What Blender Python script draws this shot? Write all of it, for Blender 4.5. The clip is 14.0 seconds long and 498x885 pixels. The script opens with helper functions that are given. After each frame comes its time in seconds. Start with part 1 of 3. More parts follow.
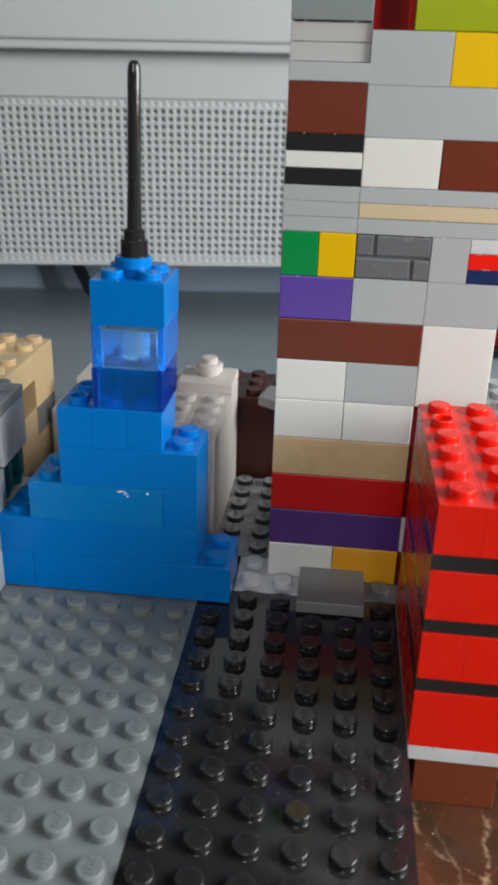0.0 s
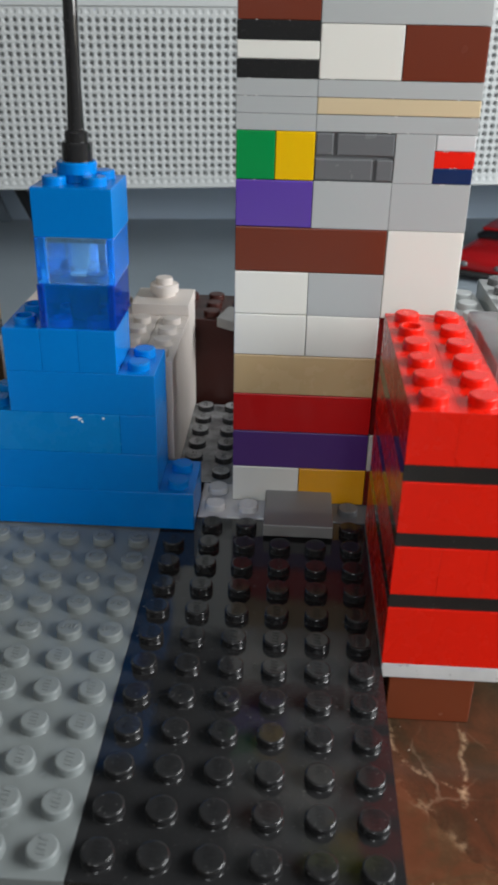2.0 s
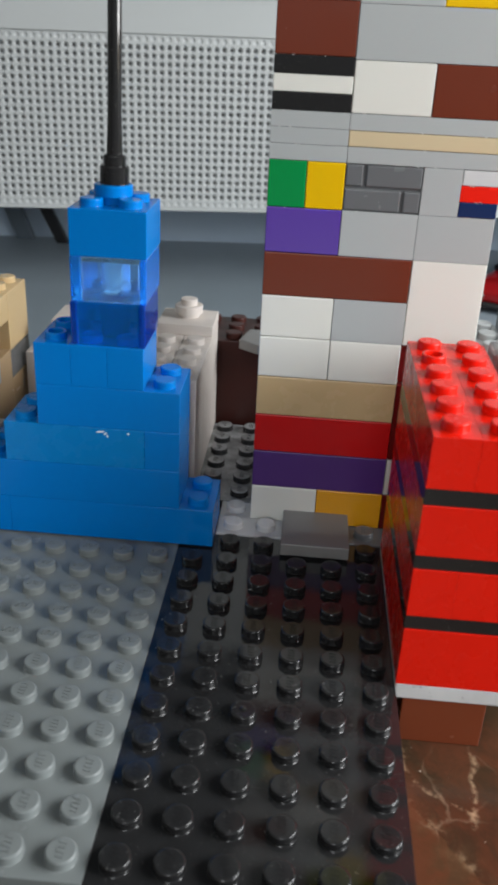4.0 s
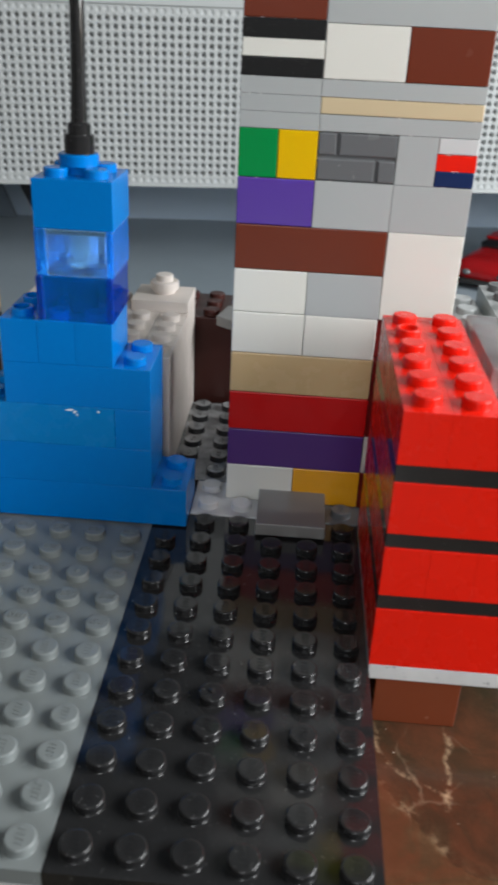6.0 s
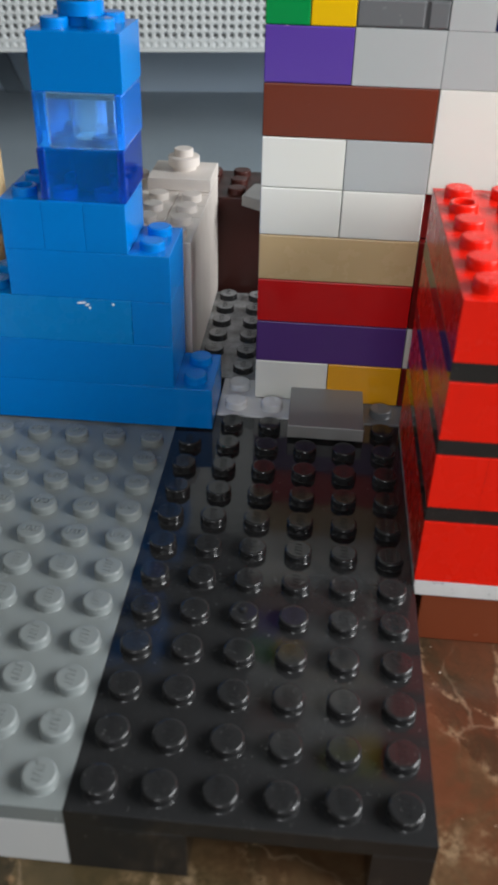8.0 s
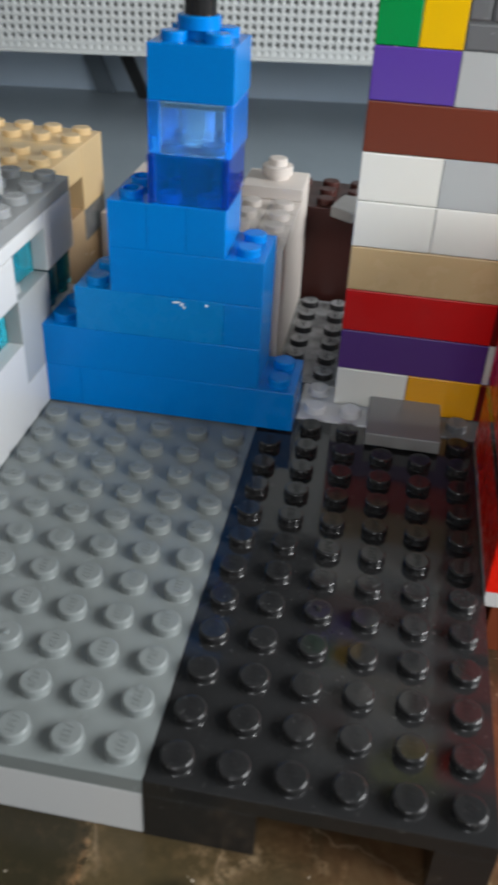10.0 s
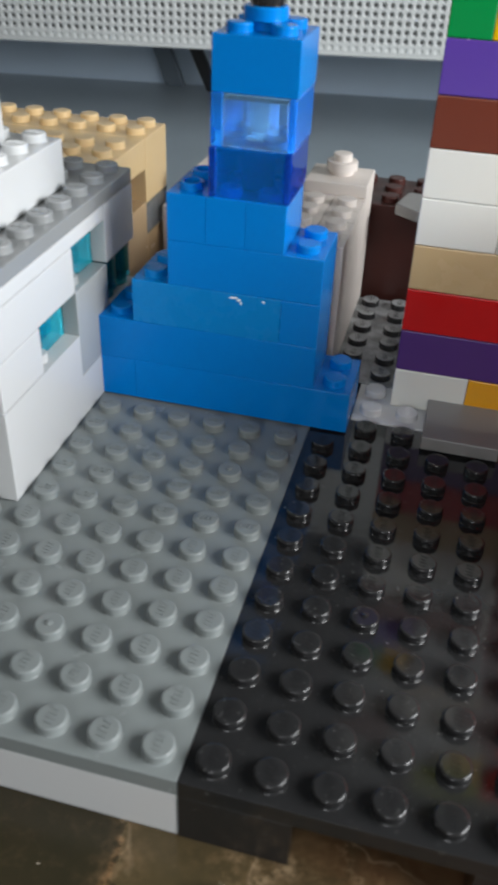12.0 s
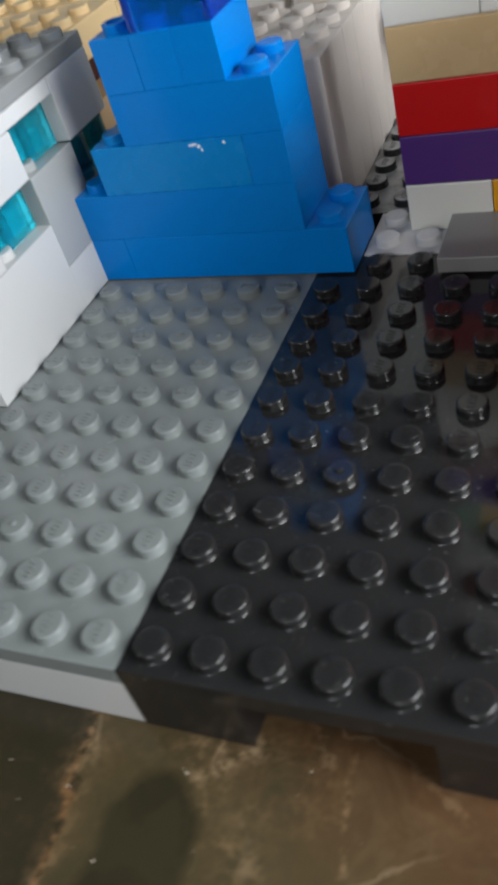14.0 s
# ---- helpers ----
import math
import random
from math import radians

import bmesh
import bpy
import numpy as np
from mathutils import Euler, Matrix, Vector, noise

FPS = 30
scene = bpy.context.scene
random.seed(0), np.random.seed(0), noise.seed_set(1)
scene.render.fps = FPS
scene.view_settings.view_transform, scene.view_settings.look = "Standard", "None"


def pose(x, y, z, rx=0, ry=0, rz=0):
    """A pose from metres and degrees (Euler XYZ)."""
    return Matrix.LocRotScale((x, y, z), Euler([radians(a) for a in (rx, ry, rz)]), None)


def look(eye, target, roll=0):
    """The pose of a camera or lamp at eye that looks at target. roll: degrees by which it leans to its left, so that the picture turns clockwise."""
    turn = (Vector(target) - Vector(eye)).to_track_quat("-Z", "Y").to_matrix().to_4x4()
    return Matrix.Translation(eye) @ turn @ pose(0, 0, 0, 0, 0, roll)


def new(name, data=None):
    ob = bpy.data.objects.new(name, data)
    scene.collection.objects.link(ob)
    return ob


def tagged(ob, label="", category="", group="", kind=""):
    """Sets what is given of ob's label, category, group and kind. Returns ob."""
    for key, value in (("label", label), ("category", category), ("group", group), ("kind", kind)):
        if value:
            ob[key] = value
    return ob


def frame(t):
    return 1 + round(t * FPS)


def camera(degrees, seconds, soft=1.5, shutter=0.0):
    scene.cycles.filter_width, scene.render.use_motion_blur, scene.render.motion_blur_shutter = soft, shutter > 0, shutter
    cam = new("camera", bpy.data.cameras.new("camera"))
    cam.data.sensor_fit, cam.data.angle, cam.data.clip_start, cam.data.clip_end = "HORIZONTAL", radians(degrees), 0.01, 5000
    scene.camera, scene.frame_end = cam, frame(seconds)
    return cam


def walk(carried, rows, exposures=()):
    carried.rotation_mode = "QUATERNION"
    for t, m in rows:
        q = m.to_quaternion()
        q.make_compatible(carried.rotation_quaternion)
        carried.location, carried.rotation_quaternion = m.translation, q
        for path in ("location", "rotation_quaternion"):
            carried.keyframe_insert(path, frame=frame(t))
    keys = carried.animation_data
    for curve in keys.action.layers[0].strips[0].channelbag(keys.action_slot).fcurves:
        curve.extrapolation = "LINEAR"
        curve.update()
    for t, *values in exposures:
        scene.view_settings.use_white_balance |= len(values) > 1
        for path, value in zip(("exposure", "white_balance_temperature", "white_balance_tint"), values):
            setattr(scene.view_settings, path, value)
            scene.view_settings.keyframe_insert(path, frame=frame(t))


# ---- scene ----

# ---------------------------------------------------------------- camera
cam = camera(32.6, 14.0, soft=3.4, shutter=0.55)
cam.data.dof.use_dof = True
cam.data.dof.focus_distance = 0.20
cam.data.dof.aperture_fstop = 60
PATH = [
    (0.0, (0.02874, -0.08209, 0.11719), (0.00120, 0.19209, -0.00145), 1.74),
    (0.1, (0.02927, -0.08416, 0.11438), (0.00078, 0.19153, -0.00047), 2.10),
    (0.3, (0.02817, -0.08416, 0.11196), (0.00332, 0.19092, -0.00514), 1.62),
    (0.5, (0.02981, -0.08004, 0.11108), (0.01461, 0.19333, -0.01154), 1.17),
    (1.0, (0.02970, -0.07827, 0.11042), (0.01770, 0.19210, -0.01902), 0.63),
    (1.5, (0.02999, -0.07405, 0.10928), (0.01772, 0.19310, -0.02665), 0.53),
    (2.0, (0.02839, -0.07607, 0.10929), (0.01548, 0.19034, -0.02805), 1.13),
    (2.5, (0.02763, -0.07656, 0.10910), (0.01395, 0.19014, -0.02760), 1.29),
    (5.0, (0.02456, -0.08164, 0.11107), (0.00673, 0.18916, -0.01681), 3.87),
    (5.5, (0.02518, -0.07795, 0.10876), (0.00447, 0.18885, -0.02687), 3.36),
    (6.0, (0.02986, -0.07641, 0.10790), (0.01660, 0.19073, -0.02796), 2.80),
    (6.5, (0.03611, -0.07342, 0.10674), (0.01225, 0.18936, -0.03603), -1.17),
    (6.7, (0.03552, -0.06928, 0.10350), (0.01419, 0.19235, -0.04171), -1.39),
    (6.8, (0.03599, -0.06510, 0.10311), (0.01279, 0.19040, -0.05239), -2.02),
    (7.0, (0.03464, -0.06053, 0.10079), (0.01102, 0.18536, -0.06945), -1.57),
    (9.5, (0.02381, -0.06537, 0.10293), (0.00655, 0.18329, -0.06401), 3.94),
    (10.0, (0.02273, -0.06685, 0.10373), (-0.01501, 0.17833, -0.06500), 2.89),
    (10.5, (0.02137, -0.06683, 0.10388), (-0.03506, 0.17464, -0.06496), 1.91),
    (11.0, (0.02091, -0.06705, 0.10428), (-0.03996, 0.17403, -0.06359), 2.09),
    (11.5, (0.02122, -0.06740, 0.10344), (-0.03916, 0.17480, -0.06298), 2.34),
    (12.0, (0.02315, -0.06420, 0.10278), (-0.03381, 0.17587, -0.06786), 2.50),
    (12.1, (0.03008, -0.06047, 0.10266), (-0.03876, 0.17457, -0.07059), -1.34),
    (12.2, (0.03523, -0.05766, 0.10178), (-0.05545, 0.16824, -0.07357), -7.18),
    (12.3, (0.03622, -0.05402, 0.10279), (-0.06703, 0.16054, -0.07969), -10.03),
    (12.4, (0.02978, -0.06149, 0.10277), (-0.06531, 0.16088, -0.07475), -5.82),
    (12.5, (0.03761, -0.06476, 0.10191), (-0.06251, 0.15822, -0.07202), -6.65),
    (12.6, (0.03947, -0.07249, 0.10253), (-0.04707, 0.16370, -0.06094), -2.88),
    (12.7, (0.04147, -0.07476, 0.10096), (-0.03889, 0.16995, -0.05285), -0.59),
    (12.8, (0.04851, -0.07291, 0.10116), (-0.04611, 0.16784, -0.05076), -2.98),
    (12.9, (0.05002, -0.07027, 0.10578), (-0.05043, 0.16732, -0.04738), -4.46),
    (13.0, (0.05257, -0.06721, 0.10354), (-0.05515, 0.16778, -0.04869), -6.69),
    (13.1, (0.05117, -0.06184, 0.09979), (-0.06022, 0.16302, -0.06461), -8.49),
    (13.2, (0.05319, -0.05782, 0.09753), (-0.06323, 0.15880, -0.07430), -11.24),
    (13.3, (0.05350, -0.05989, 0.09423), (-0.06353, 0.15731, -0.07643), -11.63),
    (13.4, (0.05453, -0.05987, 0.09404), (-0.06366, 0.15777, -0.07526), -11.92),
    (13.5, (0.05714, -0.05661, 0.09034), (-0.06018, 0.16236, -0.07784), -12.72),
    (13.6, (0.06049, -0.04809, 0.09000), (-0.05925, 0.15710, -0.09320), -16.31),
    (13.7, (0.06107, -0.04048, 0.08752), (-0.06651, 0.14385, -0.11183), -21.02),
    (13.8, (0.05882, -0.04258, 0.08739), (-0.06951, 0.14125, -0.11196), -21.39),
    (13.9, (0.05699, -0.04620, 0.08832), (-0.06388, 0.14634, -0.10743), -18.94),
    (14.0, (0.05810, -0.04435, 0.08513), (-0.06563, 0.15061, -0.10640), -18.69),
]
walk(cam, [(t, look(e, a, r)) for t, e, a, r in PATH], [(0.0, -0.22), (0.5, -0.32), (1.5, -0.30), (2.0, -0.25), (2.7, -0.26), (5.0, -0.17), (6.0, -0.20), (7.0, -0.14), (9.5, -0.05), (12.5, 0.0), (13.2, -0.1), (14.0, -0.04)])

# ---------------------------------------------------------------- units: one stud pitch, one plate height
U = 0.008
P = 0.0032
TABLE = -4 * P          # the table top lies four plates under the plates' upper face

# ---------------------------------------------------------------- light
world = bpy.data.worlds.new("sky")
scene.world = world
world.use_nodes = True
wn = world.node_tree.nodes
sky = wn.new("ShaderNodeTexSky")
sky.sky_type = "NISHITA"
sky.sun_disc = False
sky.sun_elevation = radians(38)
sky.sun_rotation = radians(120)
wn["Background"].inputs["Strength"].default_value = 0.12
world.node_tree.links.new(sky.outputs["Color"], wn["Background"].inputs["Color"])

sun_data = bpy.data.lights.new("sun", "SUN")
sun_data.energy = 0.8
sun_data.angle = radians(45)
sun_data.color = (1.0, 0.97, 0.92)
sun = new("sun", sun_data)
sun.matrix_world = look((3.0, -2.0, 2.4), (0, 0, 0))


def area_lamp(name, eye, target, width, height, watts, color):
    data = bpy.data.lights.new(name, "AREA")
    data.shape, data.size, data.size_y, data.energy, data.color = "RECTANGLE", width, height, watts, color
    ob = new(name, data)
    ob.matrix_world = look(eye, target)
    return ob


# daylight lamps in two unseen windows: right one inferred, front one added as fill
area_lamp("day_lamp", (0.375, 0.005, 0.200), (0.0, 0.075, 0.03), 0.31, 0.20, 3.5, (0.965, 0.985, 1.0))
area_lamp("day_lamp", (0.0, -2.06, 0.95), (0.0, 0.0, 0.1), 0.7, 0.9, 14.0, (0.965, 0.985, 1.0))


# ---------------------------------------------------------------- materials
def node_material(name):
    m = bpy.data.materials.new(name)
    m.use_nodes = True
    return m, m.node_tree.nodes, m.node_tree.links, m.node_tree.nodes["Principled BSDF"]


def mix_color(nodes, links, factor, a, b, blend="MIX"):
    mix = nodes.new("ShaderNodeMix")
    mix.data_type, mix.blend_type = "RGBA", blend
    for socket, value in ((mix.inputs["Factor"], factor), (mix.inputs["A"], a), (mix.inputs["B"], b)):
        if hasattr(value, "links"):
            links.new(value, socket)
        else:
            socket.default_value = value if isinstance(value, (int, float)) else (*value, 1)
    return mix.outputs["Result"]


def noise_node(nodes, links, coords, scale, detail=4.0, rough=0.55, distortion=0.0):
    n = nodes.new("ShaderNodeTexNoise")
    n.inputs["Scale"].default_value, n.inputs["Detail"].default_value = scale, detail
    n.inputs["Roughness"].default_value, n.inputs["Distortion"].default_value = rough, distortion
    links.new(coords, n.inputs["Vector"])
    return n.outputs["Fac"]


def ramp(nodes, links, value, low, high, a=0.0, b=1.0):
    r = nodes.new("ShaderNodeMapRange")
    r.inputs["From Min"].default_value, r.inputs["From Max"].default_value = low, high
    r.inputs["To Min"].default_value, r.inputs["To Max"].default_value = a, b
    links.new(value, r.inputs["Value"])
    return r.outputs["Result"]


def plastic(name, color, rough=0.2, wear=0.3, bump=0.012, gloss=0.5, grey_film=0.0):
    """Moulded toy-brick plastic: glossy, slightly dusty and finely scratched."""
    m, nodes, links, bsdf = node_material(name)
    where = nodes.new("ShaderNodeNewGeometry").outputs["Position"]
    smear = noise_node(nodes, links, where, 200, 3, 0.5)
    speck = noise_node(nodes, links, where, 2600, 3, 0.7)
    each = nodes.new("ShaderNodeObjectInfo").outputs["Random"]
    tone = ramp(nodes, links, each, 0, 1, 0.98, 1.02)
    tint = nodes.new("ShaderNodeHueSaturation")
    tint.inputs["Color"].default_value = (*color, 1)
    links.new(tone, tint.inputs["Value"])
    dust = ramp(nodes, links, speck, 0.66, 0.8, 0.0, 0.10 * wear)
    base = mix_color(nodes, links, dust, tint.outputs["Color"], (0.55, 0.54, 0.52))
    if grey_film:  # sheen of light on what faces up, painted as grey, plus dust and flecks
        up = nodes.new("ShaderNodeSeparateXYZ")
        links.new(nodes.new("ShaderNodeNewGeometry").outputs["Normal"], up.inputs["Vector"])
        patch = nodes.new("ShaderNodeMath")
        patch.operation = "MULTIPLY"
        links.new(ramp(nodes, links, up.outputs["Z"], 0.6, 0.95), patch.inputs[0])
        links.new(ramp(nodes, links, noise_node(nodes, links, where, 120, 5, 0.65), 0.3, 0.75, 0.3 * grey_film, 1.6 * grey_film), patch.inputs[1])
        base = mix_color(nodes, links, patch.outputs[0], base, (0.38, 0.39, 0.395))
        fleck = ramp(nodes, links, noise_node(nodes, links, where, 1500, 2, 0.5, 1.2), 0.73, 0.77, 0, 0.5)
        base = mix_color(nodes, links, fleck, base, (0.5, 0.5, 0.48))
    links.new(base, bsdf.inputs["Base Color"])
    links.new(ramp(nodes, links, smear, 0.3, 0.75, rough * 0.92, rough * 1.18), bsdf.inputs["Roughness"])
    b = nodes.new("ShaderNodeBump")
    b.inputs["Strength"].default_value, b.inputs["Distance"].default_value = bump, 0.0006
    links.new(smear, b.inputs["Height"])
    links.new(b.outputs["Normal"], bsdf.inputs["Normal"])
    bsdf.inputs["IOR"].default_value = 1.53
    bsdf.inputs["Specular IOR Level"].default_value = gloss
    return m


def scuffed(name, color):
    """White plastic with grey rub marks."""
    m, nodes, links, bsdf = node_material(name)
    where = nodes.new("ShaderNodeNewGeometry").outputs["Position"]
    marks = noise_node(nodes, links, where, 620, 3, 0.5)
    grey_film = noise_node(nodes, links, where, 150, 4)
    base = mix_color(nodes, links, ramp(nodes, links, grey_film, 0.35, 0.7), color, tuple(c * 0.86 for c in color))
    links.new(mix_color(nodes, links, ramp(nodes, links, marks, 0.64, 0.74, 0, 0.8), base, (0.12, 0.12, 0.13)), bsdf.inputs["Base Color"])
    bsdf.inputs["Roughness"].default_value = 0.3
    return m


def clear_plastic(name, color, rough=0.03, clear=0.86):
    m, nodes, links, bsdf = node_material(name)
    where = nodes.new("ShaderNodeNewGeometry").outputs["Position"]
    smear = noise_node(nodes, links, where, 300, 3)
    bsdf.inputs["Base Color"].default_value = (*color, 1)
    bsdf.inputs["Transmission Weight"].default_value = clear
    bsdf.inputs["IOR"].default_value = 1.5
    links.new(ramp(nodes, links, smear, 0.3, 0.7, rough * 0.5, rough * 2), bsdf.inputs["Roughness"])
    return m


def painted(name, color, rough, scale=9.0, vary=0.06, bump=0.1):
    m, nodes, links, bsdf = node_material(name)
    where = nodes.new("ShaderNodeNewGeometry").outputs["Position"]
    broad = noise_node(nodes, links, where, scale, 4)
    fine = noise_node(nodes, links, where, scale * 60, 4)
    dark = tuple(c * (1 - vary * 2) for c in color)
    links.new(mix_color(nodes, links, ramp(nodes, links, broad, 0.3, 0.7), dark, color), bsdf.inputs["Base Color"])
    links.new(ramp(nodes, links, fine, 0.3, 0.7, rough * 0.85, min(1.0, rough * 1.15)), bsdf.inputs["Roughness"])
    b = nodes.new("ShaderNodeBump")
    b.inputs["Strength"].default_value, b.inputs["Distance"].default_value = bump, 0.0005
    links.new(fine, b.inputs["Height"])
    links.new(b.outputs["Normal"], bsdf.inputs["Normal"])
    return m


def marble(name):
    """Polished marble: red-brown, olive and dark patches parted by thin pale veins."""
    m, nodes, links, bsdf = node_material(name)
    where = nodes.new("ShaderNodeNewGeometry").outputs["Position"]

    def warped(amount, scale):
        bend = nodes.new("ShaderNodeTexNoise")
        bend.inputs["Scale"].default_value, bend.inputs["Detail"].default_value = scale, 5
        links.new(where, bend.inputs["Vector"])
        warp = nodes.new("ShaderNodeVectorMath")
        warp.operation = "MULTIPLY_ADD"
        links.new(bend.outputs["Color"], warp.inputs[0])
        warp.inputs[1].default_value = (amount,) * 3
        links.new(where, warp.inputs[2])
        return warp.outputs["Vector"]

    def cells(vector, scale, feature):
        v = nodes.new("ShaderNodeTexVoronoi")
        v.feature = feature
        v.inputs["Scale"].default_value = scale
        links.new(vector, v.inputs["Vector"])
        return v

    def times(a, b):
        t = nodes.new("ShaderNodeMath")
        t.operation = "MULTIPLY"
        links.new(a, t.inputs[0])
        links.new(b, t.inputs[1])
        return t.outputs[0]

    clouds = noise_node(nodes, links, where, 34, 6, 0.6, 0.6)
    broad = noise_node(nodes, links, where, 9, 3, 0.5, 0.3)
    grain = noise_node(nodes, links, where, 500, 5, 0.7)
    vector = warped(0.035, 28)
    base = mix_color(nodes, links, ramp(nodes, links, clouds, 0.36, 0.66), (0.056, 0.027, 0.013), (0.115, 0.056, 0.026))
    base = mix_color(nodes, links, ramp(nodes, links, broad, 0.45, 0.58), base, (0.075, 0.056, 0.027))
    split = nodes.new("ShaderNodeSeparateColor")
    links.new(cells(vector, 17, "F1").outputs["Color"], split.inputs["Color"])
    mottle = noise_node(nodes, links, vector, 85, 8, 0.65, 0.8)
    base = mix_color(nodes, links, ramp(nodes, links, mottle, 0.48, 0.66, 0, 0.7), base, (0.048, 0.042, 0.022))
    base = mix_color(nodes, links, ramp(nodes, links, mottle, 0.30, 0.44, 0.38, 0), base, (0.145, 0.10, 0.052))
    base = mix_color(nodes, links, ramp(nodes, links, split.outputs["Red"], 0.62, 0.72, 0, 0.8), base, (0.022, 0.020, 0.012))
    base = mix_color(nodes, links, ramp(nodes, links, split.outputs["Green"], 0.74, 0.9, 0, 0.4), base, (0.13, 0.10, 0.056))
    base = mix_color(nodes, links, ramp(nodes, links, grain, 0.5, 0.8, 0, 0.16), base, (0.16, 0.105, 0.055))
    vein = cells(vector, 17, "DISTANCE_TO_EDGE").outputs["Distance"]
    halo = times(ramp(nodes, links, vein, 0.0, 0.06, 0.6, 0.0), ramp(nodes, links, grain, 0.38, 0.66))
    base = mix_color(nodes, links, times(halo, ramp(nodes, links, clouds, 0.40, 0.62)), base, (0.24, 0.15, 0.075))
    core = times(ramp(nodes, links, vein, 0.0, 0.02, 0.6, 0.0), ramp(nodes, links, grain, 0.46, 0.62))
    base = mix_color(nodes, links, times(core, ramp(nodes, links, noise_node(nodes, links, where, 62, 3), 0.46, 0.6)), base, (0.5, 0.36, 0.22))
    broken = ramp(nodes, links, noise_node(nodes, links, where, 62, 3), 0.46, 0.6)
    thin = ramp(nodes, links, cells(warped(0.02, 60), 40, "DISTANCE_TO_EDGE").outputs["Distance"], 0.0, 0.018, 0.3, 0.0)
    base = mix_color(nodes, links, times(thin, broken), base, (0.42, 0.31, 0.2))
    flat = warped(0.0045, 170)

    def reach(p, q):
        """Distance from the bent position to the line from p to q on the slab."""
        def vec(op, a, c):
            v = nodes.new("ShaderNodeVectorMath")
            v.operation = op
            for i, s in enumerate((a, c)):
                if isinstance(s, Vector):
                    v.inputs[i].default_value = s
                else:
                    links.new(s, v.inputs[i])
            return v
        # the bend shifts everything by half its amount
        a, run = Vector((p[0], p[1], 0)) + Vector((0.00225,) * 3), Vector((q[0] - p[0], q[1] - p[1], 0))
        plane = vec("MULTIPLY", flat, Vector((1, 1, 0))).outputs[0]
        off = vec("SUBTRACT", plane, Vector((a.x, a.y, 0))).outputs[0]
        along = nodes.new("ShaderNodeMath")
        along.operation, along.use_clamp = "MULTIPLY", True
        links.new(vec("DOT_PRODUCT", off, run).outputs["Value"], along.inputs[0])
        along.inputs[1].default_value = 1 / run.length_squared
        foot = nodes.new("ShaderNodeVectorMath")
        foot.operation = "SCALE"
        foot.inputs[0].default_value = run
        links.new(along.outputs[0], foot.inputs["Scale"])
        return vec("DISTANCE", off, foot.outputs[0]).outputs["Value"]

    # Reddish reflection of the red block, painted into the stone.
    red_mirror = ramp(nodes, links, reach((0.056, 0.02), (0.062, 0.04)), 0.008, 0.024, 0.75, 0)
    base = mix_color(nodes, links, times(red_mirror, ramp(nodes, links, mottle, 0.36, 0.58, 1, 0.25)), base, (0.115, 0.038, 0.019))
    patch = ramp(nodes, links, reach((0.0062, -0.0118), (0.0072, -0.022)), 0.0052, 0.0070, 0.85, 0)
    base = mix_color(nodes, links, patch, base, (0.020, 0.019, 0.011))
    base = mix_color(nodes, links, times(patch, ramp(nodes, links, mottle, 0.46, 0.6, 0, 0.5)), base, (0.05, 0.042, 0.02))
    for p, q, wide, tint in (((-0.0086, -0.0026), (-0.0062, -0.0126), 0.0009, (0.30, 0.15, 0.06)),
                             ((-0.0062, -0.0126), (-0.0044, -0.026), 0.0009, (0.30, 0.15, 0.06)),
                             ((0.028, 0.002), (0.031, -0.013), 0.0007, (0.34, 0.22, 0.12)),
                             ((0.039, 0.0), (0.044, -0.003), 0.0007, (0.34, 0.22, 0.12)),
                             ((0.050, 0.046), (0.052, 0.0365), 0.0009, (0.55, 0.38, 0.23)),
                             ((0.052, 0.0365), (0.063, 0.030), 0.0007, (0.45, 0.30, 0.18)),
                             ((0.064, 0.044), (0.062, 0.0275), 0.0009, (0.55, 0.38, 0.23))):
        streak = times(ramp(nodes, links, reach(p, q), 0.0, wide, 0.5, 0), ramp(nodes, links, grain, 0.42, 0.6))
        base = mix_color(nodes, links, streak, base, tint)
    fleck = ramp(nodes, links, noise_node(nodes, links, where, 900, 1, 0.4), 0.80, 0.83, 0, 0.7)
    base = mix_color(nodes, links, fleck, base, (0.6, 0.52, 0.42))
    links.new(base, bsdf.inputs["Base Color"])
    links.new(ramp(nodes, links, grain, 0.3, 0.7, 0.14, 0.24), bsdf.inputs["Roughness"])
    bsdf.inputs["Specular IOR Level"].default_value = 0.35
    bsdf.inputs["IOR"].default_value = 1.5
    return m


